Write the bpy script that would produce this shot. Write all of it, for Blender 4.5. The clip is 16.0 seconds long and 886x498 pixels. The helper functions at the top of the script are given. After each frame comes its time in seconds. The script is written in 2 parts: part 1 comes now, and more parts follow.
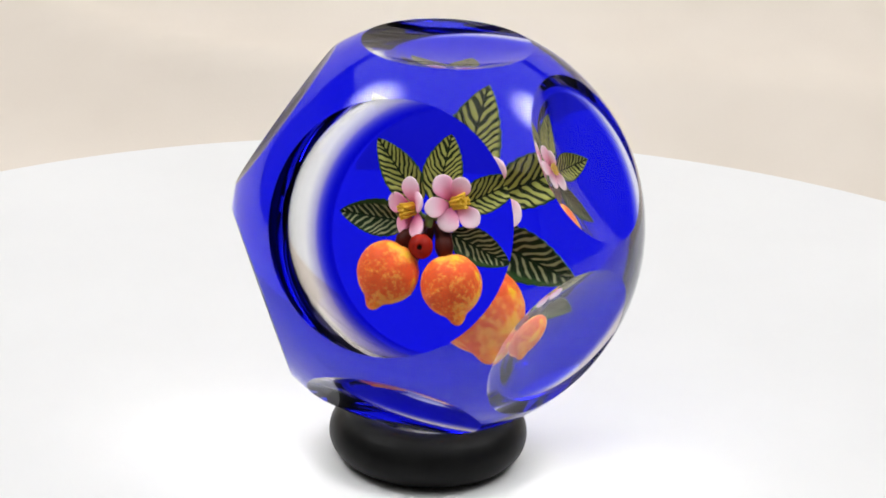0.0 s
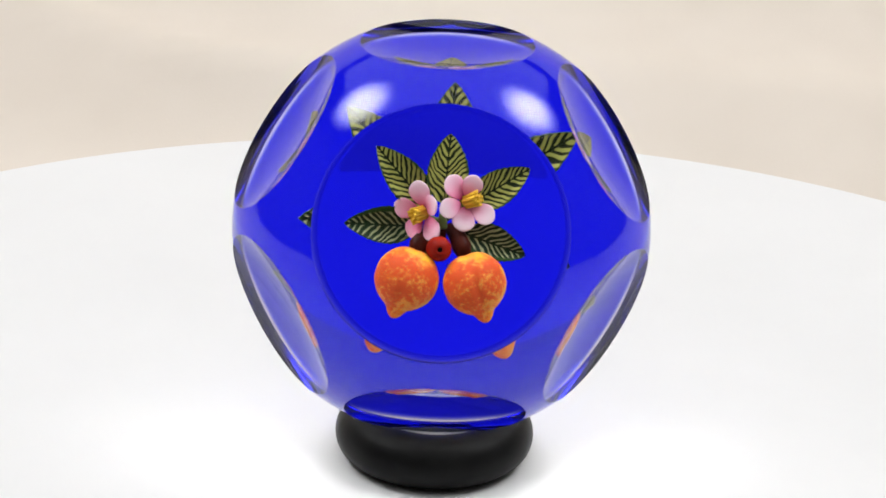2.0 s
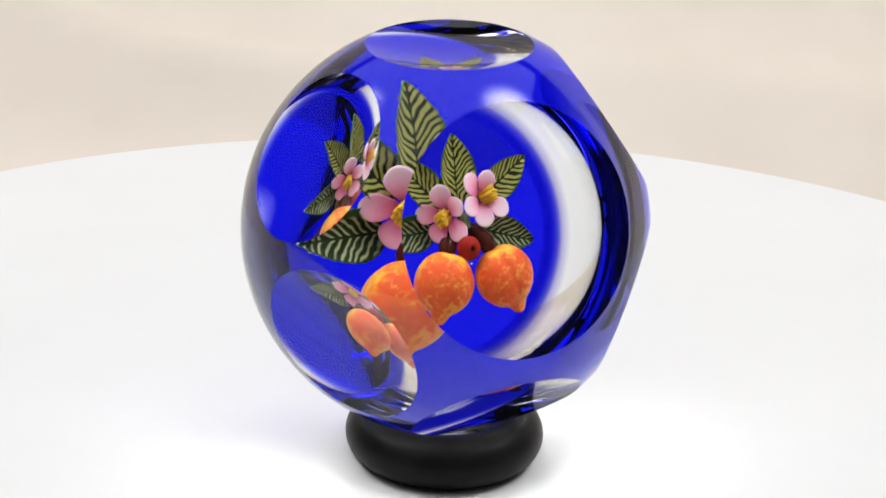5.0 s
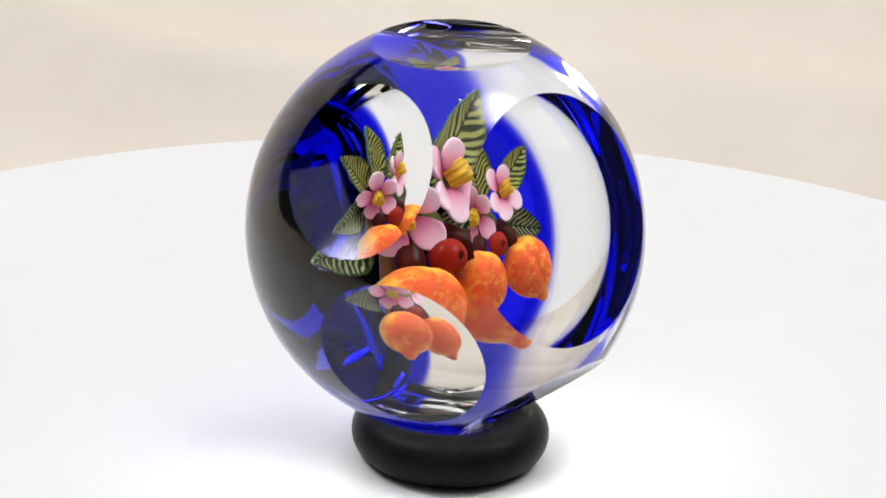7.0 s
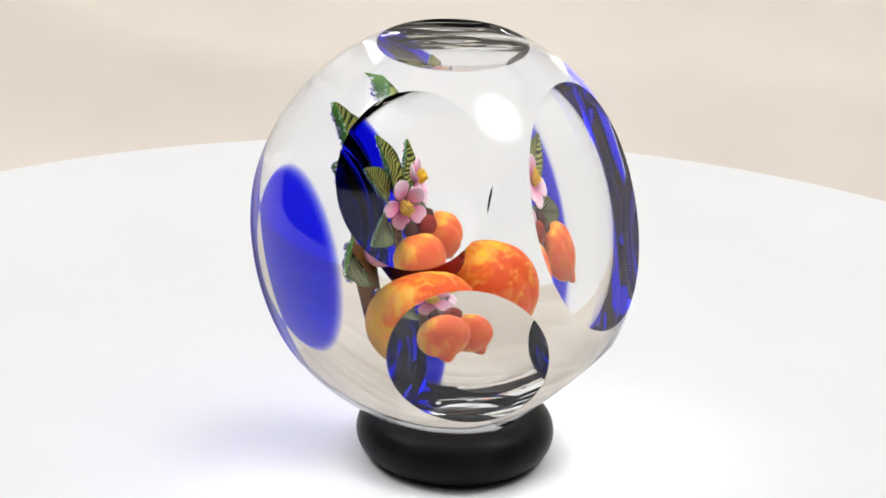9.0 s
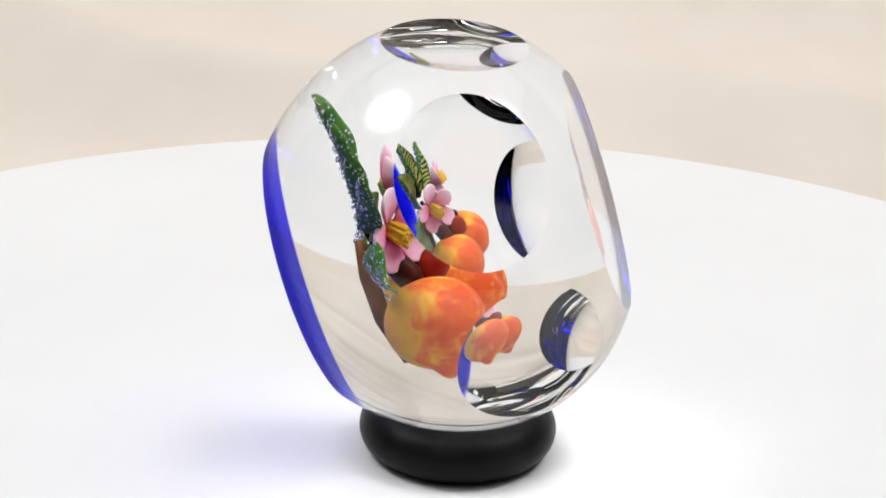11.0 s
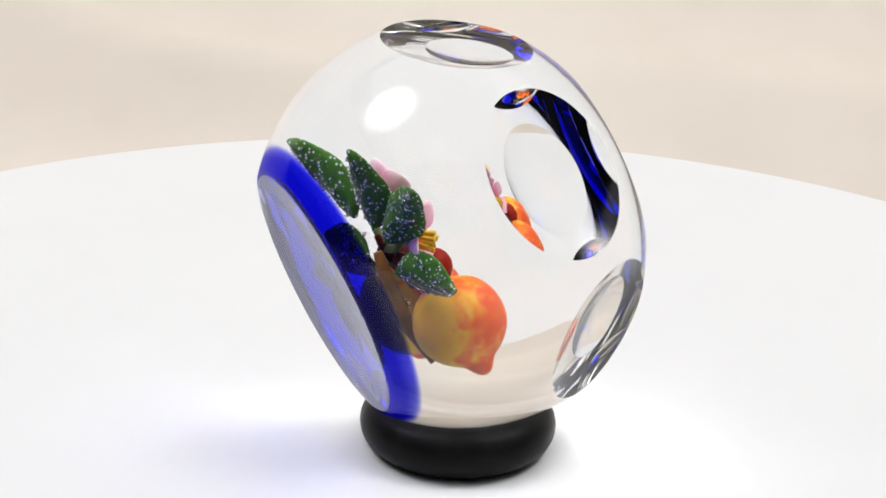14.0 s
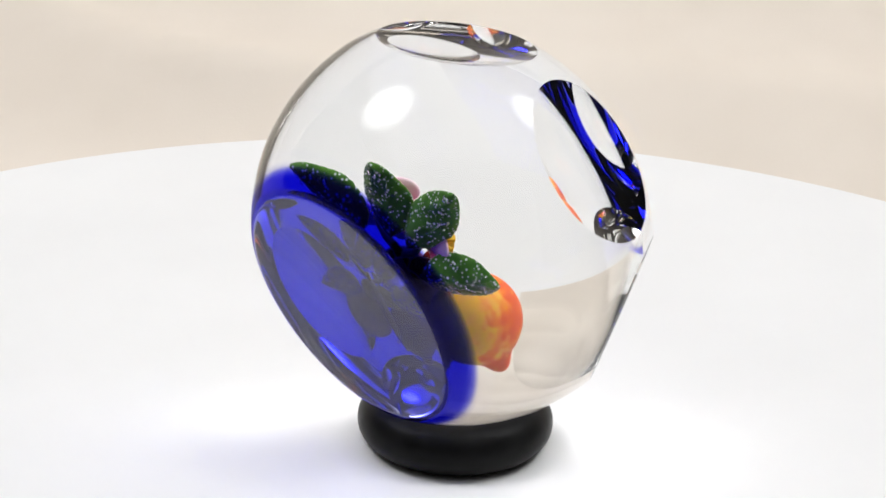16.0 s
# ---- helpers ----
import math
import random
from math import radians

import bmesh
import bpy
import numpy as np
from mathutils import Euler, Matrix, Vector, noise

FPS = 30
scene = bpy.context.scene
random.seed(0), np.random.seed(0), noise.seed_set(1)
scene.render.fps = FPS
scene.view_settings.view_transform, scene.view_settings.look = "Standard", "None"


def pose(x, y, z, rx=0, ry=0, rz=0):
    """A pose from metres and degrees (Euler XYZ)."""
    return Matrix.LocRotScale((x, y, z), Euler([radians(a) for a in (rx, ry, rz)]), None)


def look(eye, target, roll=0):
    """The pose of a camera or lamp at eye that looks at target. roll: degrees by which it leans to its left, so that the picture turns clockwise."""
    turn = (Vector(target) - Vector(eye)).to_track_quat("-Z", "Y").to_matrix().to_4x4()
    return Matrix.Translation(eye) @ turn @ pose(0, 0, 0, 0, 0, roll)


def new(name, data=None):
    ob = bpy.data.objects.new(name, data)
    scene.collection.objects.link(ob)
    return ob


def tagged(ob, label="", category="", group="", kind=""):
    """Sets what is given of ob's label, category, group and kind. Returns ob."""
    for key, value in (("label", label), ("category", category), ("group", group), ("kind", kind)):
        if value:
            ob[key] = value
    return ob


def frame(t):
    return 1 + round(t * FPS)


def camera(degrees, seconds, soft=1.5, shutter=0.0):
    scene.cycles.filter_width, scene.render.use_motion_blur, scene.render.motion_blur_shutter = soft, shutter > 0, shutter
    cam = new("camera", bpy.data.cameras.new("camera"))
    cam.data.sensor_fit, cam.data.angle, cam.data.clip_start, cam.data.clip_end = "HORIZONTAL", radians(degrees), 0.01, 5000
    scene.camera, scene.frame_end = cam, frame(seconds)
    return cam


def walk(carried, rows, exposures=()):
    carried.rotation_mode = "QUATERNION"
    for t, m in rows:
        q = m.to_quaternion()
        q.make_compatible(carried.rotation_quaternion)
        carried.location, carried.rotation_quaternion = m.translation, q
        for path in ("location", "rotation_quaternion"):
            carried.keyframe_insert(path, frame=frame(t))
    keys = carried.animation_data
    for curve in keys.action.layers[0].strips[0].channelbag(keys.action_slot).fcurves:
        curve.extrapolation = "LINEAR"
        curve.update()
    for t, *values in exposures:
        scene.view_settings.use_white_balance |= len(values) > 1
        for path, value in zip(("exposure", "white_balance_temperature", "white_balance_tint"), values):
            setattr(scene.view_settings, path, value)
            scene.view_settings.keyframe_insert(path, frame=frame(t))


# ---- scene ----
scene.cycles.max_bounces = scene.cycles.transmission_bounces = 24

# ---- camera: it stands still before the turntable, looking down on it ----
ELEV, DIST = radians(21.5), 0.45
AIM = Vector((0, 0, 0.0393))
EYE = AIM + DIST * Vector((0, -math.cos(ELEV), math.sin(ELEV)))
cam = camera(20.14, 16.0, soft=1.7)
walk(cam, [(0.0, look(EYE, AIM, 2.04)), (16.0, look(EYE, AIM, 2.04))], [(0.0, 0.22), (16.0, 0.22)])

# ---- the studio's light: a dim room, two round soft lamps above, at either side, and an added overhead fill ----
world = bpy.data.worlds.new("room_light")
scene.world = world
world.use_nodes = True
world.node_tree.nodes["Background"].inputs[0].default_value = (1.0, 0.95, 0.88, 1)
world.node_tree.nodes["Background"].inputs[1].default_value = 0.02


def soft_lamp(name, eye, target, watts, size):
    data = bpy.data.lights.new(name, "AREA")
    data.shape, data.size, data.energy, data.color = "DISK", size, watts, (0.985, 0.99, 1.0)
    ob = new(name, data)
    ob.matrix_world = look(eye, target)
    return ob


def soften(ob):
    """A diffuser that glows most in its middle and fades towards its rim."""
    ob.data.use_nodes = True
    t = ob.data.node_tree
    glow = next(n for n in t.nodes if n.type == "EMISSION")
    place = t.nodes.new("ShaderNodeNewGeometry")
    off = t.nodes.new("ShaderNodeVectorMath")
    off.operation = "DISTANCE"
    off.inputs[1].default_value = (0.5, 0.5, 0)
    t.links.new(place.outputs["Parametric"], off.inputs[0])
    fall = t.nodes.new("ShaderNodeMapRange")
    fall.interpolation_type = "SMOOTHSTEP"
    for key, value in (("From Min", 0.02), ("From Max", 0.5), ("To Min", 1.6), ("To Max", 0.05)):
        fall.inputs[key].default_value = value
    t.links.new(off.outputs["Value"], fall.inputs["Value"])
    t.links.new(fall.outputs[0], glow.inputs["Strength"])


soften(soft_lamp("left_lamp", (-0.55, 0.05, 0.88), (0, 0.03, 0.03), 6.6, 0.50))
# broad white fill added overhead to even out the brightness; not a known lamp
overhead_fill = soft_lamp("overhead_fill", (0, 0.1, 1.74), (0, 0.1, 0), 16.8, 2.8)
overhead_fill.data.shape = "SQUARE"
soften(soft_lamp("right_lamp", (0.55, 0.05, 0.88), (0, 0.03, 0.03), 6.6, 0.50))

# ---- materials ----


def material(name, rough=0.5, metal=0.0, colour=(0.5, 0.5, 0.5)):
    m = bpy.data.materials.new(name)
    m.use_nodes = True
    b = m.node_tree.nodes["Principled BSDF"]
    b.inputs["Base Color"].default_value = (*colour, 1)
    b.inputs["Roughness"].default_value = rough
    b.inputs["Metallic"].default_value = metal
    return m, m.node_tree, b


def node(tree, kind, **sockets):
    n = tree.nodes.new(kind)
    for key, value in sockets.items():
        n.inputs[key.replace("_", " ")].default_value = value
    return n


def object_coords(tree, scale=(1, 1, 1)):
    c = tree.nodes.new("ShaderNodeTexCoord")
    m = node(tree, "ShaderNodeMapping", Scale=scale)
    tree.links.new(c.outputs["Object"], m.inputs["Vector"])
    return m.outputs["Vector"]


def grain(tree, vector, scale, detail=4.0, rough=0.55):
    n = node(tree, "ShaderNodeTexNoise", Scale=scale, Detail=detail, Roughness=rough)
    tree.links.new(vector, n.inputs["Vector"])
    return n.outputs["Fac"]


def ramp(tree, fac, stops):
    r = tree.nodes.new("ShaderNodeValToRGB")
    while len(r.color_ramp.elements) < len(stops):
        r.color_ramp.elements.new(0.5)
    for e, (at, colour) in zip(r.color_ramp.elements, stops):
        e.position, e.color = at, (*colour, 1)
    tree.links.new(fac, r.inputs["Fac"])
    return r.outputs["Color"]


def relief(tree, b, fac, strength, distance):
    n = node(tree, "ShaderNodeBump", Strength=strength, Distance=distance)
    tree.links.new(fac, n.inputs["Height"])
    tree.links.new(n.outputs["Normal"], b.inputs["Normal"])


def calc(tree, op, a, b=None):
    n = tree.nodes.new("ShaderNodeMath")
    n.operation = op
    for i, v in enumerate((a, b)):
        if v is None:
            continue
        if isinstance(v, (int, float)):
            n.inputs[i].default_value = v
        else:
            tree.links.new(v, n.inputs[i])
    return n.outputs[0]


def split_xyz(tree, vector):
    n = tree.nodes.new("ShaderNodeSeparateXYZ")
    tree.links.new(vector, n.inputs[0])
    return n.outputs


def glass(name, colour, ior=1.52):
    m = bpy.data.materials.new(name)
    m.use_nodes = True
    t = m.node_tree
    t.nodes.clear()
    g = node(t, "ShaderNodeBsdfGlass", Color=(*colour, 1), Roughness=0.0, IOR=ior)
    o = t.nodes.new("ShaderNodeOutputMaterial")
    t.links.new(g.outputs[0], o.inputs["Surface"])
    return m


AIR = glass("air_bubble", (0.98, 0.98, 0.98), 1 / 1.52)
CLEAR = glass("clear_crystal", (0.985, 0.985, 0.98))


def fading_blue(name, full, fade_from, fade_to):
    """Cobalt glass whose colour thins out towards its rim, as the layer gets thinner there."""
    m = bpy.data.materials.new(name)
    m.use_nodes = True
    t = m.node_tree
    t.nodes.clear()
    x, y, z = split_xyz(t, object_coords(t))[:3]
    r = calc(t, "SQRT", calc(t, "ADD", calc(t, "MULTIPLY", x, x), calc(t, "MULTIPLY", y, y)))
    f = node(t, "ShaderNodeMapRange", From_Min=fade_from, From_Max=fade_to)
    t.links.new(r, f.inputs["Value"])
    stops = [(k / 8, tuple(c ** ((1 - k / 8) ** 1.25) for c in full)) for k in range(9)]
    g = t.nodes.new("ShaderNodeBsdfTransparent")
    t.links.new(ramp(t, f.outputs[0], stops), g.inputs["Color"])
    o = t.nodes.new("ShaderNodeOutputMaterial")
    t.links.new(g.outputs[0], o.inputs["Surface"])
    return m


def rim_blue(name, full, z_from, z_to):
    """Cobalt glass that grows paler towards the clear glass above it."""
    m = glass(name, full)
    t = m.node_tree
    z = split_xyz(t, object_coords(t))[2]
    f = node(t, "ShaderNodeMapRange", From_Min=z_from, From_Max=z_to)
    t.links.new(z, f.inputs["Value"])
    g = next(n for n in t.nodes if n.type == "BSDF_GLASS")
    t.links.new(ramp(t, f.outputs[0], [(0, full), (1, (0.97, 0.97, 0.98))]), g.inputs["Color"])
    return m


BLUE = glass("cobalt_glass", (0.84, 0.84, 0.985))
RIM = rim_blue("cobalt_rim", (0.28, 0.26, 0.74), -0.0272, -0.0250)
INNER_BLUE = fading_blue("cobalt_film", (0.009, 0.011, 0.86), 0.0230, 0.0256)


def acrylic():
    m, t, b = material("white_acrylic", 0.55)
    b.inputs["Specular IOR Level"].default_value = 0.2
    v = object_coords(t)
    t.links.new(ramp(t, grain(t, v, 18.0), [(0.3, (0.80, 0.802, 0.802)), (0.7, (0.83, 0.832, 0.832))]), b.inputs["Base Color"])
    relief(t, b, grain(t, v, 900.0), 0.05, 0.0002)
    return m


def fabric():
    m, t, b = material("cream_cloth", 0.9)
    v = object_coords(t)
    t.links.new(ramp(t, grain(t, v, 6.0, 4.0), [(0.3, (0.71, 0.633, 0.545)), (0.7, (0.84, 0.767, 0.68))]), b.inputs["Base Color"])
    relief(t, b, grain(t, v, 1500.0, 2.0), 0.15, 0.0003)
    return m


def rubber():
    m, t, b = material("black_ring", 0.28)
    b.inputs["Specular IOR Level"].default_value = 0.09
    v = object_coords(t)
    t.links.new(ramp(t, grain(t, v, 120.0), [(0.3, (0.004, 0.004, 0.004)), (0.7, (0.010, 0.010, 0.010))]), b.inputs["Base Color"])
    t.links.new(ramp(t, grain(t, v, 400.0), [(0.3, (0.30,) * 3), (0.7, (0.42,) * 3)]), b.inputs["Roughness"])
    return m


def embedded(name, rough=0.5):
    """Coloured glass inside clear glass: hardly any gloss of its own."""
    m, t, b = material(name, rough)
    b.inputs["Specular IOR Level"].default_value = 0.08
    return m, t, b


def leaf_face(name, light, dark, low, high, border):
    """Striped leaf: curved veins on both sides of a midrib, a darker rim."""
    m, t, b = embedded(name, 0.4)
    v = object_coords(t)
    x, y, z = split_xyz(t, v)[:3]
    side = calc(t, "ABSOLUTE", x)
    one = t.nodes.new("ShaderNodeObjectInfo")
    shift = t.nodes.new("ShaderNodeVectorMath")
    shift.operation = "ADD"
    t.links.new(v, shift.inputs[0])
    t.links.new(one.outputs["Random"], shift.inputs[1])
    wob = calc(t, "MULTIPLY", grain(t, shift.outputs[0], 190.0, 2.0), 0.0046)
    bend = calc(t, "POWER", calc(t, "MULTIPLY", side, 1000.0), 1.0)
    q = calc(t, "ADD", calc(t, "SUBTRACT", y, calc(t, "MULTIPLY", bend, 0.00125)), wob)
    s = calc(t, "SINE", calc(t, "MULTIPLY", q, 2 * math.pi / 0.00138))
    s = calc(t, "MULTIPLY_ADD", s, 0.5)
    t.nodes[-1].inputs[2].default_value = 0.5
    rib = calc(t, "MULTIPLY", calc(t, "SUBTRACT", 0.00022, side), 6000.0)
    s = calc(t, "SUBTRACT", calc(t, "ADD", s, calc(t, "MULTIPLY", calc(t, "SUBTRACT", grain(t, v, 500.0, 3.0), 0.5), 1.1)), calc(t, "MAXIMUM", rib, 0.0))
    a = t.nodes.new("ShaderNodeAttribute")
    a.attribute_name = "edge"
    u = calc(t, "ADD", a.outputs["Fac"], calc(t, "MULTIPLY", calc(t, "SUBTRACT", grain(t, v, 420.0), 0.5), 0.25))
    far = node(t, "ShaderNodeMapRange", From_Min=border, From_Max=border + 0.14)
    t.links.new(u, far.inputs["Value"])
    near = node(t, "ShaderNodeMapRange", From_Min=-0.98, From_Max=-0.86, To_Min=1.0, To_Max=0.0)
    t.links.new(u, near.inputs["Value"])
    mix = t.nodes.new("ShaderNodeMix")
    mix.data_type = "RGBA"
    t.links.new(calc(t, "MAXIMUM", far.outputs[0], near.outputs[0]), mix.inputs[0])
    t.links.new(ramp(t, s, [(low, dark), (high, light)]), mix.inputs[6])
    mix.inputs[7].default_value = (0.025, 0.070, 0.018, 1)
    t.links.new(mix.outputs[2], b.inputs["Base Color"])
    relief(t, b, s, 0.25, 0.0002)
    return m


def leaf_back():
    m, t, b = embedded("leaf_back", 0.35)
    v = object_coords(t)
    n = node(t, "ShaderNodeTexVoronoi", Scale=1500.0)
    t.links.new(v, n.inputs["Vector"])
    c = ramp(t, grain(t, v, 300.0), [(0.3, (0.030, 0.115, 0.014)), (0.7, (0.085, 0.22, 0.034))])
    mix = t.nodes.new("ShaderNodeMix")
    mix.data_type = "RGBA"
    t.links.new(ramp(t, n.outputs["Distance"], [(0.22, (1, 1, 1)), (0.30, (0, 0, 0))]), mix.inputs[0])
    t.links.new(c, mix.inputs[6])
    mix.inputs[7].default_value = (0.65, 0.70, 0.68, 1)
    t.links.new(mix.outputs[2], b.inputs["Base Color"])
    return m


def peach_skin():
    m, t, b = embedded("peach_skin", 0.4)
    v = object_coords(t)
    x, y, z = split_xyz(t, v)[:3]
    g = grain(t, v, 330.0, 6.0, 0.62)
    g2 = grain(t, v, 130.0, 3.0)
    up = calc(t, "MULTIPLY", calc(t, "SUBTRACT", calc(t, "MULTIPLY", y, 0.35), calc(t, "MULTIPLY", z, 1.3)), 36.0)
    f = calc(t, "ADD", calc(t, "ADD", calc(t, "MULTIPLY", calc(t, "SUBTRACT", g, 0.11), 1.4), calc(t, "MULTIPLY", g2, 0.55)), up)
    skin = ramp(t, f, [(0.66, (0.80, 0.11, 0.030)), (0.80, (0.88, 0.175, 0.030)), (0.90, (0.91, 0.30, 0.03)), (0.97, (0.89, 0.50, 0.03))])
    # pale powder flecks and a few dark specks
    fleck = calc(t, "ADD", grain(t, v, 1100.0, 4.0, 0.7), calc(t, "MULTIPLY", calc(t, "SUBTRACT", g2, 0.5), 0.7))
    spots = node(t, "ShaderNodeTexVoronoi", Scale=520.0)
    t.links.new(v, spots.inputs["Vector"])
    speck = ramp(t, calc(t, "ADD", spots.outputs["Distance"], calc(t, "MULTIPLY", grain(t, v, 240.0), 0.16)), [(0.10, (0.75,) * 3), (0.15, (0, 0, 0))])
    last = skin
    for fac, colour in ((ramp(t, fleck, [(0.50, (0, 0, 0)), (0.64, (0.72,) * 3)]), (0.92, 0.42, 0.08, 1)), (speck, (0.42, 0.05, 0.015, 1))):
        mix = t.nodes.new("ShaderNodeMix")
        mix.data_type = "RGBA"
        t.links.new(fac, mix.inputs[0])
        t.links.new(last, mix.inputs[6])
        mix.inputs[7].default_value = colour
        last = mix.outputs[2]
    t.links.new(last, b.inputs["Base Color"])
    relief(t, b, g, 0.25, 0.0002)
    return m


def petal_skin():
    m, t, b = embedded("petal_pink", 0.35)
    v = object_coords(t)
    x, y, z = split_xyz(t, v)[:3]
    f = calc(t, "ADD", calc(t, "MULTIPLY", y, 230.0), calc(t, "MULTIPLY", grain(t, v, 450.0, 4.0), 0.6))
    one = t.nodes.new("ShaderNodeObjectInfo")
    f = calc(t, "ADD", f, calc(t, "MULTIPLY", calc(t, "SUBTRACT", one.outputs["Random"], 0.85), 0.5))
    f = calc(t, "MULTIPLY", f, 0.8)
    t.links.new(ramp(t, f, [(0.08, (0.62, 0.06, 0.20)), (0.36, (0.80, 0.22, 0.42)), (0.60, (0.90, 0.40, 0.58)), (0.80, (0.92, 0.58, 0.72)), (0.98, (0.93, 0.72, 0.80))]), b.inputs["Base Color"])
    return m


def plain(name, a, c, scale, rough):
    m, t, b = embedded(name, rough)
    t.links.new(ramp(t, grain(t, object_coords(t), scale), [(0.3, a), (0.7, c)]), b.inputs["Base Color"])
    return m


ACRYLIC, FABRIC, RUBBER = acrylic(), fabric(), rubber()
LEAF_BRIGHT = leaf_face("leaf_olive", (0.40, 0.42, 0.105), (0.014, 0.022, 0.008), 0.25, 0.60, 0.86)
LEAF_DARK = leaf_face("leaf_sage", (0.34, 0.38, 0.20), (0.010, 0.026, 0.009), 0.48, 0.92, 0.62)
LEAF_BACK, PEACH, PETAL = leaf_back(), peach_skin(), petal_skin()
STAMEN = plain("stamen_yellow", (0.75, 0.42, 0.03), (0.85, 0.58, 0.06), 900.0, 0.4)
BERRY = plain("berry_red", (0.22, 0.008, 0.005), (0.36, 0.02, 0.01), 500.0, 0.25)
STEM = plain("stem_brown", (0.035, 0.005, 0.003), (0.075, 0.010, 0.006), 700.0, 0.3)
STALK = plain("stalk_brown", (0.12, 0.050, 0.015), (0.26, 0.11, 0.030), 500.0, 0.3)
SEPAL = plain("sepal_green", (0.10, 0.17, 0.04), (0.20, 0.27, 0.08), 700.0, 0.4)
DARK_HOLE = plain("dark_hole", (0.01, 0.002, 0.002), (0.02, 0.004, 0.004), 700.0, 0.5)
WALL = plain("grey_wall", (0.30, 0.29, 0.28), (0.35, 0.34, 0.327), 2.0, 0.9)

# unseen wall behind the camera: the room's dimness put into its colour, for dark reflections
DARKENED_WALL = plain("darkened_wall", (0.085, 0.083, 0.080), (0.11, 0.107, 0.103), 2.0, 0.9)

# ---- mesh helpers ----


def mesh_of(name, bm, mats, smooth=True):
    me = bpy.data.meshes.new(name)
    for f in bm.faces:
        f.smooth = smooth
    bm.to_mesh(me)
    bm.free()
    for m in mats if isinstance(mats, (list, tuple)) else [mats]:
        me.materials.append(m)
    return me


def part(name, bm, mats, parent, label="", m=None, smooth=True):
    ob = new(name, mesh_of(name, bm, mats, smooth))
    ob.parent = parent
    if m is not None:
        ob.matrix_basis = m
    if label:
        ob["label"] = label
    return ob


def thing(name, bm, mats, label, category, kind="", m=None, smooth=True):
    ob = new(name, mesh_of(name, bm, mats, smooth))
    if m is not None:
        ob.matrix_world = m
    return tagged(ob, label, category, "", kind)


def lathe(profile, steps, closed=False, skip=()):
    """A body turned round z: profile of (radius, z); a radius of 0 closes it to a point."""
    bm = bmesh.new()
    rings = []
    for r, z in profile:
        if r == 0:
            rings.append([bm.verts.new((0, 0, z))])
        else:
            rings.append([bm.verts.new((r * math.cos(2 * math.pi * k / steps), r * math.sin(2 * math.pi * k / steps), z)) for k in range(steps)])
    pairs = list(zip(rings, rings[1:])) + ([(rings[-1], rings[0])] if closed else [])
    for a, b in pairs:
        for k in range(steps):
            n = (k + 1) % steps
            q = [a[k % len(a)], a[n % len(a)], b[n % len(b)], b[k % len(b)]]
            q = [v for i, v in enumerate(q) if v not in q[:i]]
            bm.faces.new(q)
    return bm


def tube(points, radii, steps=10):
    """A bent round rod with closed, rounded ends."""
    bm = bmesh.new()
    pts = [Vector(p) for p in points]
    rings = []
    for i, p in enumerate(pts):
        d = (pts[min(i + 1, len(pts) - 1)] - pts[max(i - 1, 0)]).normalized()
        q = d.to_track_quat("Z", "Y")
        rings.append([bm.verts.new(p + q @ Vector((radii[i] * math.cos(2 * math.pi * k / steps), radii[i] * math.sin(2 * math.pi * k / steps), 0))) for k in range(steps)])
    for a, b in zip(rings, rings[1:]):
        for k in range(steps):
            bm.faces.new((a[k], a[(k + 1) % steps], b[(k + 1) % steps], b[k]))
    bm.faces.new(rings[0][::-1]), bm.faces.new(rings[-1])
    return bm


# ---- the setting: room, table, cloth backdrop, turntable ----


def room():
    for name, size, place in (
        ("wall_north", (4.2, 0.1, 2.6), (0, 2.05, 0.5)),
        ("wall_south", (4.2, 0.1, 2.6), (0, -2.05, 0.5)),
        ("wall_east", (0.1, 4.0, 2.6), (2.05, 0, 0.5)),
        ("wall_west", (0.1, 4.0, 2.6), (-2.05, 0, 0.5)),
        ("ceiling", (4.2, 4.2, 0.1), (0, 0, 1.85)),
        ("floor", (4.2, 4.2, 0.1), (0, 0, -0.85)),
    ):
        bm = bmesh.new()
        bmesh.ops.create_cube(bm, size=1.0)
        bmesh.ops.scale(bm, vec=size, verts=bm.verts)
        thing(name, bm, DARKENED_WALL if name == "wall_south" else WALL, "plain %s %s of the studio" % ("dark" if name == "wall_south" else "dim grey", name.split("_")[0]), name.split("_")[0], "structure", pose(*place), False)


def work_table():
    bm = bmesh.new()
    bmesh.ops.create_cube(bm, size=1.0)
    bmesh.ops.scale(bm, vec=(1.5, 0.9, 0.03), verts=bm.verts)
    bmesh.ops.bevel(bm, geom=bm.edges[:], offset=0.004, segments=2, affect="EDGES")
    top = tagged(new("work_table"), "plain grey work table under the cloth", "table", "", "structure")
    top.matrix_world = pose(0, 0.05, -0.8)
    part("tabletop", bm, WALL, top, "", pose(0, 0, 0.745))
    for x in (-0.7, 0.7):
        for y in (-0.4, 0.4):
            bm = bmesh.new()
            bmesh.ops.create_cube(bm, size=1.0)
            bmesh.ops.scale(bm, vec=(0.05, 0.05, 0.73), verts=bm.verts)
            part("leg", bm, WALL, top, "", pose(x, y, 0.365))


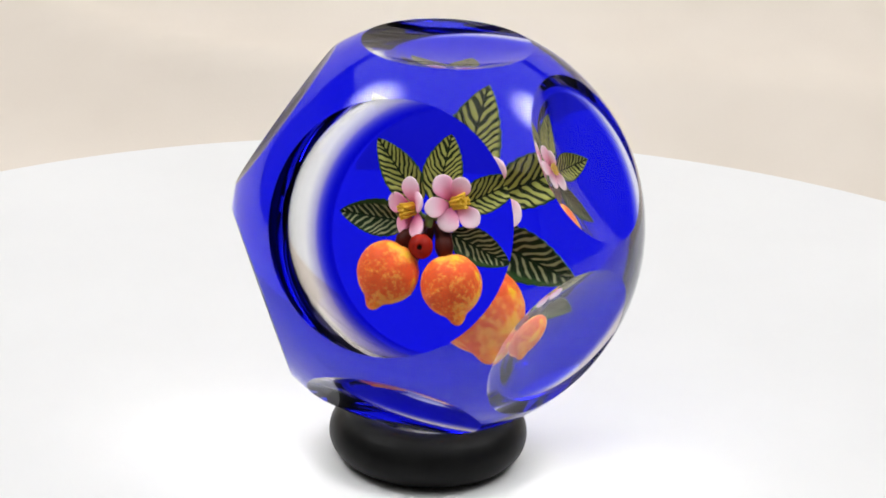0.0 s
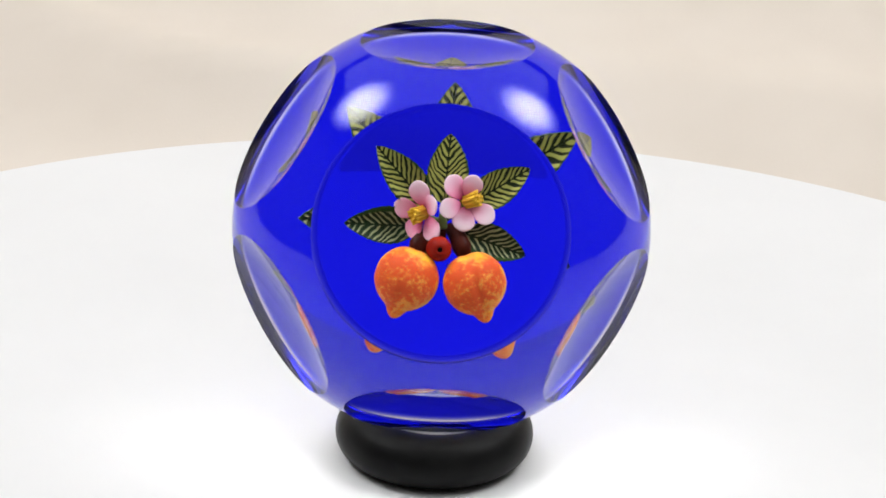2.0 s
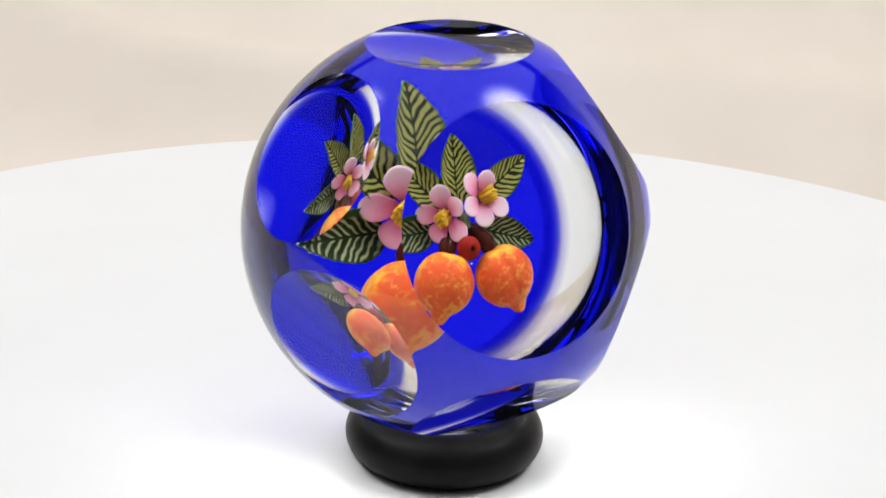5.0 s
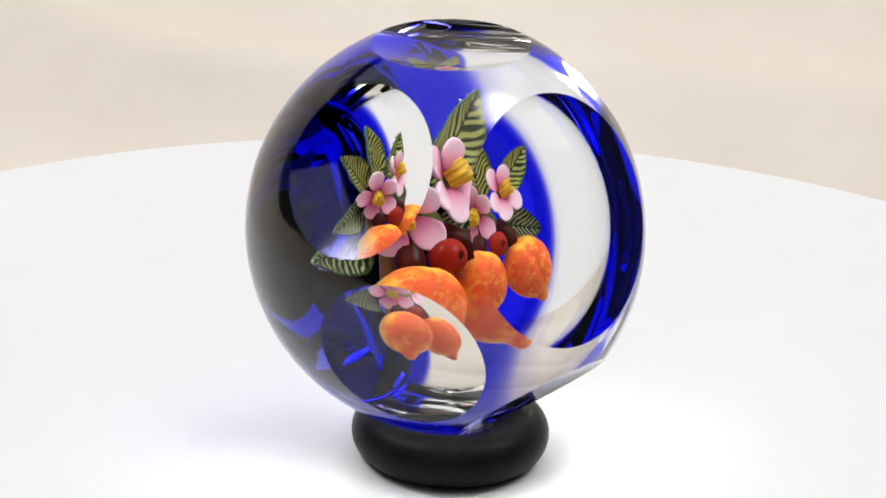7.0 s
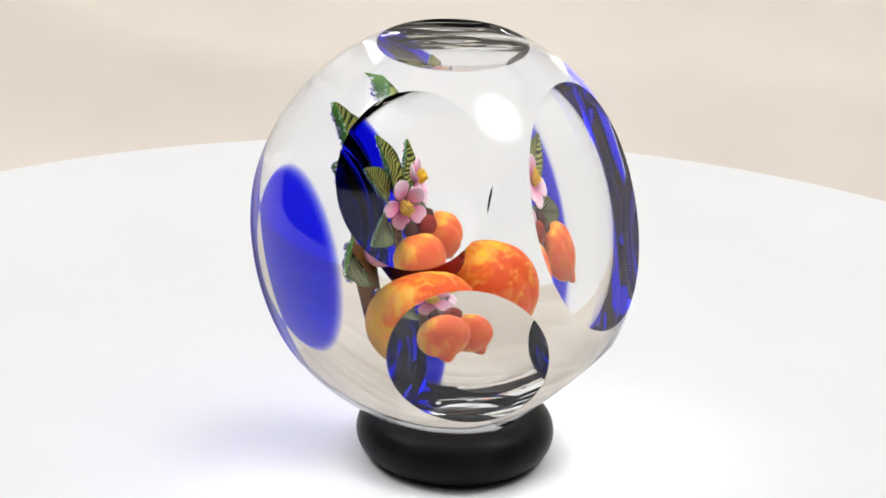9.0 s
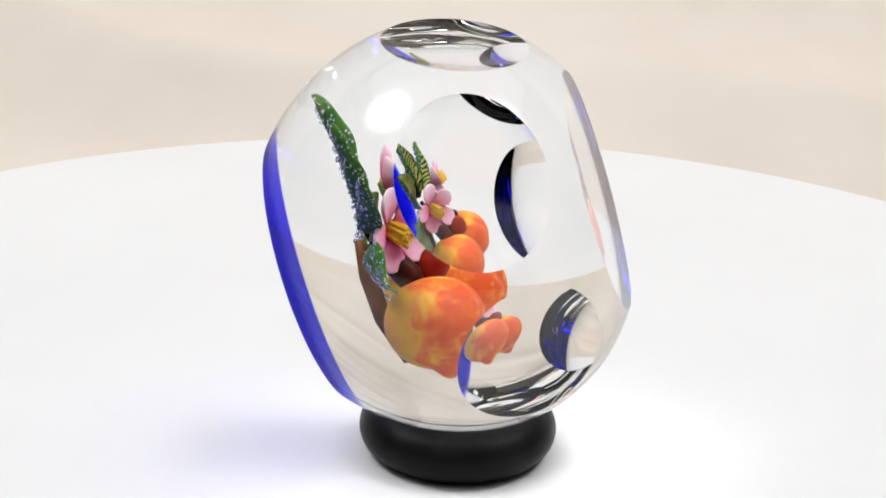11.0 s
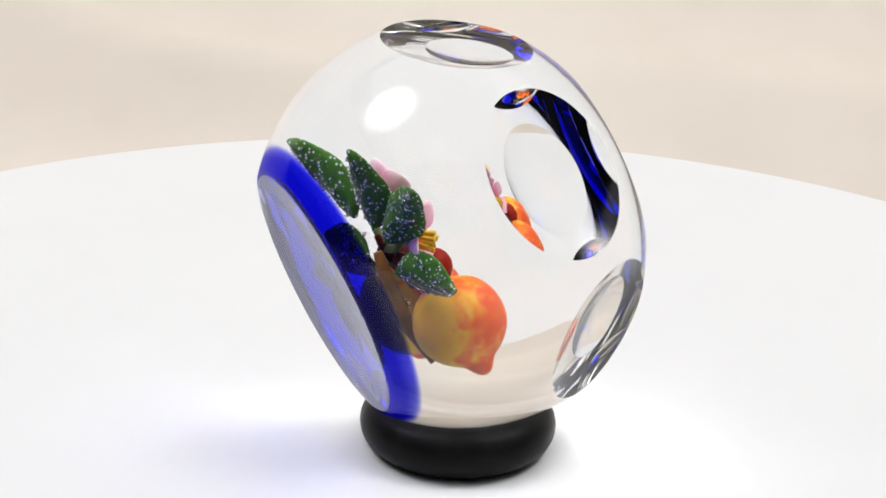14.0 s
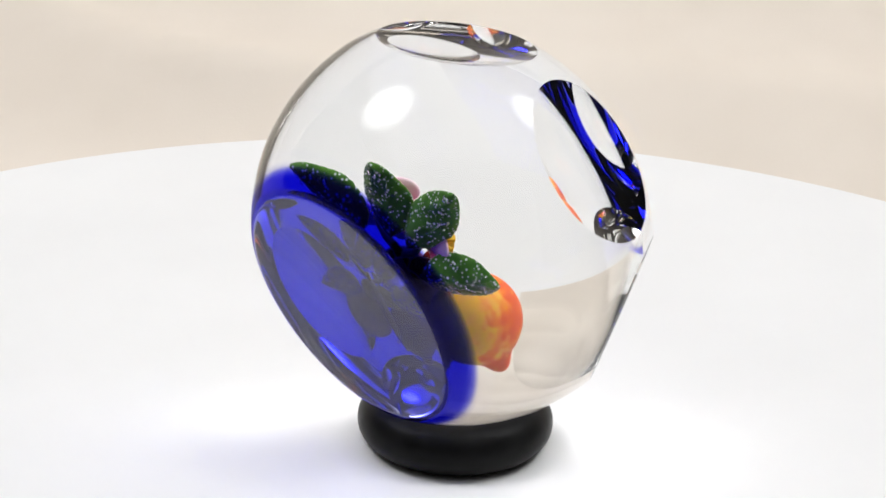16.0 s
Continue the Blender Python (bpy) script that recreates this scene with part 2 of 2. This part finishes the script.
def backdrop():
    """Cream cloth that lies on the table and sweeps up behind it in soft folds."""
    bm = bmesh.new()
    nx, ny = 260, 170
    flat, bend = 0.56, 0.30
    grid = []
    for j in range(ny + 1):
        s = j / ny * 1.35
        a = min(max(0.0, (s - flat) / bend), 1.35)
        past = max(0.0, s - flat - bend * 1.35)
        y = min(s, flat) + bend * math.sin(a) + past * math.cos(a) - 0.36
        z = bend * (1 - math.cos(a)) + past * math.sin(a) - 0.0285
        ease = min(1.0, max(0.0, (s - 0.55) / 0.06))
        row = []
        for i in range(nx + 1):
            x = (i / nx - 0.5) * 1.6
            n1 = noise.noise(Vector((x * 8 + s * 5 + 3, s * 7, 0.3)))
            n2 = noise.noise(Vector((x * 17 + s * 9, s * 12, 4.7)))
            crease = 1 - abs(noise.noise(Vector((x * 6 + s * 7, s * 3 - x * 2, 7.1)))) * 2
            h = ease * (0.018 + 0.020 * n1 + 0.004 * n2 + 0.006 * crease ** 3)
            row.append(bm.verts.new((x, y - h * math.sin(a), z + h * math.cos(a))))
        grid.append(row)
    for a, b in zip(grid, grid[1:]):
        for k in range(nx):
            bm.faces.new((a[k], a[k + 1], b[k + 1], b[k]))
    return thing("backdrop", bm, FABRIC, "cream cloth backdrop hanging in soft shallow folds", "cloth", "structure")


R_TABLE = 0.1777


def turntable():
    top = tagged(new("turntable"), "round glossy white acrylic turntable on a low pedestal", "turntable")
    r = R_TABLE
    plate = [(0, -0.0135), (0.05, -0.0135), (r - 0.001, -0.0135), (r, -0.012), (r, -0.002), (r - 0.0006, -0.0006), (r - 0.002, 0.0), (0.12, 0.0), (0.06, 0.0), (0, 0.0)]
    part("top_plate", lathe(plate, 180), ACRYLIC, top, "round white acrylic plate", None, False)
    hub = [(0, -0.0285), (0.070, -0.0285), (0.072, -0.0270), (0.072, -0.0160), (0.070, -0.0140), (0, -0.0140)]
    part("pedestal", lathe(hub, 96), ACRYLIC, top, "low white pedestal", None, False)
    return top


# ---- the glass paperweight ----
TILT = radians(21.5)            # how far its front leans up
R_BALL = 0.0373
C_FRONT, C_BACK = 0.0308, 0.0380  # half depth of the front and of the back
Z_FRONT, Z_BASE, Z_FILM = 0.0249, -0.0290, -0.0232
BASE_SAG = 0.0009               # how far the base is hollowed
SINK = 0.0370                   # from its lowest point to its middle
TO_THING = Matrix(((1, 0, 0, 0), (0, math.sin(TILT), -math.cos(TILT), 0), (0, math.cos(TILT), math.sin(TILT), SINK), (0, 0, 0, 1)))
FACET_POLAR, FACET_AT, FACET_SAG, FRONT_SAG = radians(68.0), 0.0331, 0.0020, 0.0005
FACET_TURN = 0.0
FRONT_LEAN = radians(2.2)      # the facets as a set lean a little down


def dome_radius(z):
    c = C_FRONT if z > 0 else C_BACK
    return R_BALL * math.sqrt(max(0.0, 1 - (z / c) ** 2))


def dish(bm, centre, normal, sag, rings=22):
    """Fills the round cut with a shallow ground hollow, with a sharp rim."""
    edges = [e for e in bm.edges if e.is_boundary and all(abs((v.co - centre).dot(normal)) < 1e-6 for v in e.verts)]
    nxt = {}
    for e in edges:
        for a, b in ((e.verts[0], e.verts[1]), (e.verts[1], e.verts[0])):
            nxt.setdefault(a, []).append(b)
        e.smooth = False
    start = edges[0].verts[0]
    loop, prev, cur = [start], None, start
    while True:
        step = [v for v in nxt[cur] if v is not prev]
        prev, cur = cur, step[0]
        if cur is start:
            break
        loop.append(cur)
    mid = sum((v.co for v in loop), Vector()) / len(loop)
    turn = sum(((a.co - mid).cross(b.co - mid).dot(normal) for a, b in zip(loop, loop[1:])))
    if turn < 0:
        loop.reverse()
    last = loop
    for k in range(1, rings):
        f = 1 - k / rings
        ring = [bm.verts.new(mid + (v.co - mid) * f - normal * sag * (1 - f * f)) for v in loop]
        for i in range(len(loop)):
            n = (i + 1) % len(loop)
            bm.faces.new((last[i], last[n], ring[n], ring[i]))
        last = ring
    tip = bm.verts.new(mid - normal * sag)
    for i in range(len(loop)):
        bm.faces.new((last[i], last[(i + 1) % len(loop)], tip))


def crystal_dome():
    n = 150
    zs = [Z_FILM + (Z_FRONT + 0.004 - Z_FILM) * (k / n) for k in range(n + 1)]
    bm = lathe([(dome_radius(z), z) for z in zs], 260)
    lean = Vector((0, -math.sin(FRONT_LEAN), math.cos(FRONT_LEAN)))
    cuts = [(lean * Z_FRONT, lean, FRONT_SAG)]
    for k in range(6):
        a = radians(90 + 60 * k + FACET_TURN)
        d = Vector((math.sin(FACET_POLAR) * math.cos(a), math.sin(FACET_POLAR) * math.sin(a), math.cos(FACET_POLAR)))
        d.rotate(Matrix.Rotation(FRONT_LEAN, 3, "X"))
        cuts.append((d * FACET_AT, d, FACET_SAG))
    for centre, normal, sag in cuts:
        bmesh.ops.bisect_plane(bm, geom=bm.verts[:] + bm.edges[:] + bm.faces[:], dist=1e-7, plane_co=centre, plane_no=normal, clear_outer=True)
        dish(bm, centre, normal, sag)
    return bm


def cobalt_layer():
    """The blue back: its rim, a hollow polished base, and the film where it meets the clear glass."""
    n = 24
    zs = [Z_BASE + 0.0004 + (Z_FILM - Z_BASE - 0.0004) * (k / n) for k in range(n + 1)]
    r0 = dome_radius(Z_BASE)
    base = [(0, Z_BASE + BASE_SAG)] + [(r0 * 0.95 * k / 30, Z_BASE + BASE_SAG * (1 - (k / 30) ** 2)) for k in range(1, 31)]
    prof = base + [(r0 * 0.975, Z_BASE)] + [(dome_radius(z), z) for z in zs]
    bm = lathe(prof, 260)
    for f in bm.faces:
        if f.calc_center_median().to_2d().length > r0 * 0.97:
            f.material_index = 2
    rim = dome_radius(Z_FILM) - 0.00005
    steps = 120
    rings = []
    for k in range(1, 31):
        r = rim * k / 30
        rings.append([bm.verts.new((r * math.cos(2 * math.pi * i / steps), r * math.sin(2 * math.pi * i / steps), Z_FILM)) for i in range(steps)])
    c = bm.verts.new((0, 0, Z_FILM))
    for i in range(steps):
        bm.faces.new((c, rings[0][i], rings[0][(i + 1) % steps])).material_index = 1
    for a, b in zip(rings, rings[1:]):
        for i in range(steps):
            bm.faces.new((a[i], b[i], b[(i + 1) % steps], a[(i + 1) % steps])).material_index = 1
    bmesh.ops.recalc_face_normals(bm, faces=[f for f in bm.faces if f.material_index != 1])
    return bm


def leaf_mesh(length, width, curl, fold):
    """A pointed blade along y with a raised midrib, curled back at the tip; face up is +z."""
    bm = bmesh.new()
    edge = bm.verts.layers.float.new("edge")
    nl, nw = 22, 8
    top, low = [], []
    for j in range(nl + 1):
        s = j / nl
        w = width / 2 * (math.sin(math.pi * min(1, s ** 0.80)) ** 0.72) * (1.0 - 0.10 * s) if 0 < s < 1 else 0.00004
        rows = ([], [])
        for i in range(-nw, nw + 1):
            u = i / nw
            jag = 1 + 0.03 * math.sin(s * 60 + i) if abs(i) == nw else 1
            x, y = u * w * jag, s * length
            z = curl * length * (s - 0.35) ** 2 * -1 + fold * u * u * w + 0.00010 * math.sin(14 * s + 5 * u)
            thick = 0.00045 * (1 - 0.75 * u * u) + 0.00008
            rows[0].append(bm.verts.new((x, y, z)))
            rows[1].append(bm.verts.new((x, y, z - thick)))
            rows[0][-1][edge] = rows[1][-1][edge] = u
        top.append(rows[0]), low.append(rows[1])
    for j in range(nl):
        for i in range(2 * nw):
            bm.faces.new((top[j][i], top[j][i + 1], top[j + 1][i + 1], top[j + 1][i]))
            bm.faces.new((low[j][i], low[j + 1][i], low[j + 1][i + 1], low[j][i + 1])).material_index = 1
        bm.faces.new((top[j][0], top[j + 1][0], low[j + 1][0], low[j][0])).material_index = 1
        bm.faces.new((top[j][-1], low[j][-1], low[j + 1][-1], top[j + 1][-1])).material_index = 1
    return bm


def bubble_film(length, width):
    """Small round air bubbles clinging to the underside of a blade."""
    bm = bmesh.new()
    for k in range(64):
        s = 0.06 + 0.86 * random.random()
        u = random.uniform(-0.8, 0.8)
        half = width / 2 * (math.sin(math.pi * s ** 0.80) ** 0.72) * (1.0 - 0.10 * s)
        r = 0.00010 + 0.00016 * random.random() ** 2
        z = -0.05 * length * (s - 0.35) ** 2 + 0.46 * u * u * half - 0.00053 - r * 0.8
        bmesh.ops.create_icosphere(bm, subdivisions=2, radius=r, matrix=Matrix.Translation((u * half, s * length, z)))
    return bm


def peach_mesh(r):
    """A round fruit along -y to its drawn-out tip, with a shallow seam."""
    bm = bmesh.new()
    bmesh.ops.create_uvsphere(bm, u_segments=64, v_segments=64, radius=1.0)
    for v in bm.verts:
        d = v.co.normalized()
        along = -d.z
        seam = math.exp(-(d.x / 0.13) ** 2) * 0.055 * max(0.0, 0.35 + d.y)
        k = 1 - seam + 0.30 * max(0.0, (along - 0.915) / 0.085) ** 2.6 + 0.02 * max(0.0, (along - 0.8) / 0.2) + 0.01 * max(0.0, along) ** 3
        k *= 1 + 0.012 * noise.noise(d * 2.5)
        top = 0.05 * max(0.0, (-along - 0.8) / 0.2) ** 2
        v.co = Vector((d.x * k, d.z * (k - top), d.y * k * (0.94 if d.y > 0 else 1.10))) * r
    bmesh.ops.recalc_face_normals(bm, faces=bm.faces)
    return bm


def petal_mesh(length, width):
    """A thick, cupped petal along y from its narrow foot."""
    bm = bmesh.new()
    bmesh.ops.create_uvsphere(bm, u_segments=24, v_segments=14, radius=1.0)
    for v in bm.verts:
        x, y, z = v.co
        s = (y + 1) / 2
        w = width / 2 * (0.45 + 0.55 * min(1.0, s * 1.5)) * (1 - 0.10 * max(0.0, s - 0.85) / 0.15 * (1 - abs(x)))
        up = 0.10 * length * (s - 0.3) ** 2 + 0.14 * width * x * x
        v.co = Vector((x * w, s * length, z * 0.00055 + up))
    return bm


def facing(at, normal, up):
    """A pose at a place with z along normal and y towards up."""
    z = Vector(normal).normalized()
    x = Vector(up).cross(z).normalized()
    y = z.cross(x)
    m = Matrix((x, y, z)).transposed().to_4x4()
    m.translation = at
    return m


MM = 0.001


def flower(parent, at, normal, angles, size, lean):
    """A blossom: petals at the angles given round its heart, stamens leaning to one side."""
    m = facing(Vector(at) * MM, normal, (0, 1, 0))
    disc = lathe([(0, -0.0006), (0.0010, -0.0004), (0.0013, 0.0), (0.0009, 0.0004), (0, 0.0005)], 16)
    head = part("flower", disc, SEPAL, parent, "pink five-petalled blossom with yellow stamens", m)
    for k, a in enumerate(angles):
        long = size * (1 + 0.07 * math.sin(k * 3.1 + size * 9000))
        wide = size * 0.86 * (1 + 0.06 * math.cos(k * 2.3))
        part("petal", petal_mesh(long, wide), PETAL, head, "",
             pose(0, 0, 0.00025 * (k % 2), 0, 0, a - 90) @ pose(0, size * 0.15, 0, 16 + 9 * math.sin(k * 1.7), 9 * math.cos(k * 2.1), 0))
    bm = bmesh.new()
    for k in range(20):
        a, r = k * 2.4, 0.00115 * math.sqrt((k + 0.5) / 20)
        q = tube([(r * math.cos(a), r * math.sin(a), 0), (r * 1.1 * math.cos(a), r * 1.1 * math.sin(a), 0.0016), (r * 1.25 * math.cos(a), r * 1.25 * math.sin(a), 0.0029 + 0.0003 * math.sin(k))],
                 [0.00026, 0.00026, 0.00028], 8)
        me = bpy.data.meshes.new("rod")
        q.to_mesh(me)
        q.free()
        bm.from_mesh(me)
        bpy.data.meshes.remove(me)
    part("stamens", bm, STAMEN, head, "cluster of yellow stamens", facing(Vector((0, 0, 0.0003)), lean, (0, 1, 0)))
    return head


B = 1.06          # the posy's size
Z_POSY = -11.6    # its depth under the glass's middle


def posy(parent):
    base = TO_THING @ Matrix.Translation((0, -0.0001, 0))

    def place(ob):
        ob.matrix_basis = base @ ob.matrix_basis
        return ob

    # leaves: foot, tip, width, depth of foot and of tip, bright or dark
    for foot, tip, width, zf, zt, mat in (
        ((0.3, 4.4), (1.1, 16.7), 7.6, 0.4, 0.2, LEAF_BRIGHT),
        ((-2.6, 4.0), (-11.5, 14.0), 6.8, 0.0, 3.0, LEAF_BRIGHT),
        ((4.4, 4.4), (15.0, 11.2), 6.5, 0.4, -0.6, LEAF_BRIGHT),
        ((-4.4, 0.5), (-16.6, 0.6), 6.8, -0.6, 2.2, LEAF_DARK),
        ((3.6, -0.3), (14.7, -3.9), 6.5, 0.2, -1.0, LEAF_DARK),
    ):
        f, t = Vector((foot[0] * B, foot[1] * B, Z_POSY + zf)) * MM, Vector((tip[0] * B, tip[1] * B, Z_POSY + zt)) * MM
        d = t - f
        lie = Vector((0.14, 0, 1))      # the spray lies turned a little to one side
        m = facing(f, lie - d.normalized() * d.normalized().dot(lie), d)
        blade = place(part("leaf", leaf_mesh(d.length, width * B * MM, 0.05, 0.46), [mat, LEAF_BACK], parent, "striped green leaf with dark curved veins", m))
        random.seed(int(100 * width) + int(10 * tip[0]))
        part("bubbles", bubble_film(d.length, width * B * MM), AIR, blade, "tiny silvery air bubbles under the leaf")
    for at, tip, r in (((-5.6, -8.5), (-7.8, -15.2), 5.5), ((6.0, -8.9), (8.3, -15.3), 5.4)):
        d = Vector((tip[0] - at[0], tip[1] - at[1], 4.4))
        m = facing(Vector((at[0] * B, at[1] * B, Z_POSY + 5.2)) * MM, (0, 0, 1), -d)
        place(part("peach", peach_mesh(r * B * MM), PEACH, parent, "orange and yellow mottled peach with a pointed tip", m))
    place(flower(parent, (-2.8 * B, 2.9 * B, Z_POSY + 3.2), (-0.62, -0.10, 0.78), (95, 24, -55, -122, 165), 0.0048 * B, (-0.15, -0.25, 1)))
    place(flower(parent, (3.9 * B, 4.8 * B, Z_POSY + 3.6), (0.30, 0.05, 1), (136, 74, -34, -97, -162), 0.0048 * B, (0.85, 0.30, 1)))
    # berry with its dark eye
    prof = [(0, -1.0)] + [(math.sin(math.pi * k / 16), -math.cos(math.pi * k / 16)) for k in range(1, 15)] + [(0.22, 0.96), (0.17, 0.80), (0, 0.74)]
    bm = lathe([(a * 0.0022 * B, b * 0.0022 * B) for a, b in prof], 28)
    berry = place(part("berry", bm, BERRY, parent, "shiny dark red berry with a black eye", facing(Vector((-0.3 * B, -3.3 * B, Z_POSY + 5.9)) * MM, (0.1, -0.1, 1), (0, 1, 0))))
    part("eye", lathe([(0, 0.75 * 0.0022 * B), (0.20 * 0.0022 * B, 0.86 * 0.0022 * B), (0, 0.90 * 0.0022 * B)], 14), DARK_HOLE, berry, "black eye")
    for pts, rad, mat, name in (
        ([(-1.2, 0.6, 1), (-2.6, -1.0, 2.4), (-3.8, -2.8, 3.8), (-4.6, -5.0, 4.6)], [0.9, 1.5, 1.7, 1.0], STEM, "stem"),
        ([(1.2, 0.6, 1), (2.8, -1.0, 2.4), (3.6, -2.8, 4.6), (4.4, -5.0, 4.6)], [0.9, 1.5, 1.7, 1.0], STEM, "stem"),
        ([(-0.8, 2.0, -0.8), (-1.6, -2.0, -1.0), (-3.0, -7.0, -0.9), (-4.6, -12.2, 0.2)], [0.6, 1.1, 1.0, 0.4], STALK, "stalk"),
        ([(0.2, 3.5, 0.2), (0.2, 2, 0.6), (0.2, -1, 1.6), (0.2, -4.5, 3.0)], [0.4, 0.6, 0.7, 0.6], STEM, "stem"),
        ([(0.0, 2.6, 3.4), (0.2, 1.4, 4.6), (0.4, 0.2, 5.0)], [0.5, 0.8, 0.6], SEPAL, "bud"),
        ([(-2.8, 3.0, 1.8), (-2.0, 2.0, 1.2), (0, 1.5, 0.8)], [0.4, 0.5, 0.5], SEPAL, "stem"),
        ([(4.6, 4.6, 2.4), (2.5, 3.0, 1.4), (0, 1.5, 0.8)], [0.4, 0.5, 0.5], SEPAL, "stem"),
    ):
        bm = tube([Vector((x * B, y * B, Z_POSY + z)) * MM for x, y, z in pts], [r * B * MM for r in rad], 14)
        place(part(name, bm, mat, parent, {STEM: "dark red-brown stem", STALK: "reddish brown stalk behind the fruit"}.get(mat, "pale green stem")))


def bubbles(parent):
    """Air bubbles caught under the leaves."""
    bm = bmesh.new()
    bmesh.ops.create_uvsphere(bm, u_segments=20, v_segments=12, radius=1.0)
    me = mesh_of("bubble", bm, AIR)
    for x, y, z, r in ((-3.2, -5.0, -11.4, 0.45), (-6.5, -1.5, -11.0, 0.30), (-2.0, -12.5, -10.4, 0.42), (-9.5, 2.6, -10.8, 0.25), (1.5, -6.5, -11.2, 0.3), (4.5, 2.0, -11.1, 0.25), (-1.0, 9.0, -10.8, 0.22)):
        ob = new("bubble", me)
        ob.parent = parent
        ob.matrix_basis = TO_THING @ Matrix.Translation(Vector((x, y, z)) * MM) @ Matrix.Scale(r * MM, 4)


def paperweight():
    top = tagged(new("paperweight"), "faceted glass paperweight holding peaches and blossoms before cobalt blue", "paperweight")
    dome = part("crystal_dome", crystal_dome(), CLEAR, top, "clear crystal dome with round ground facets", TO_THING)
    blue = part("cobalt_layer", cobalt_layer(), [BLUE, INNER_BLUE, RIM], top, "translucent cobalt blue glass back", TO_THING)
    for ob in (dome, blue):
        ob.visible_shadow = False
    posy(top)
    bubbles(top)
    return top


def support_ring():
    a, b = 0.0133, 0.0049
    bm = lathe([(a + b * math.cos(2 * math.pi * k / 40), b + b * math.sin(2 * math.pi * k / 40)) for k in range(40)], 120, True)
    bmesh.ops.recalc_face_normals(bm, faces=bm.faces)
    return thing("support_ring", bm, RUBBER, "smooth glossy black ring under the paperweight", "display ring")


room()
work_table()
backdrop()
disc = turntable()
weight = paperweight()
ring = support_ring()

# ---- the slow turn of the table with all that stands on it ----
RATE = 9.6


def motions():
    times = [k * 0.5 for k in range(33)]
    spin = [(t, RATE * (t - 2.0)) for t in times]
    walk(disc, [(t, pose(0.0003, 0, 0, 0, 0, a)) for t, a in spin])
    walk(weight, [(t, pose(0.0002, 0, 0, 0, 0, a - 11.0) @ pose(0, -0.0033, 0.0078, 0, 0, 11.0)) for t, a in spin])
    walk(ring, [(t, pose(0.0003, 0, 0, 0, 0, a - 11.1) @ pose(0, -0.0037, 0)) for t, a in spin])


motions()
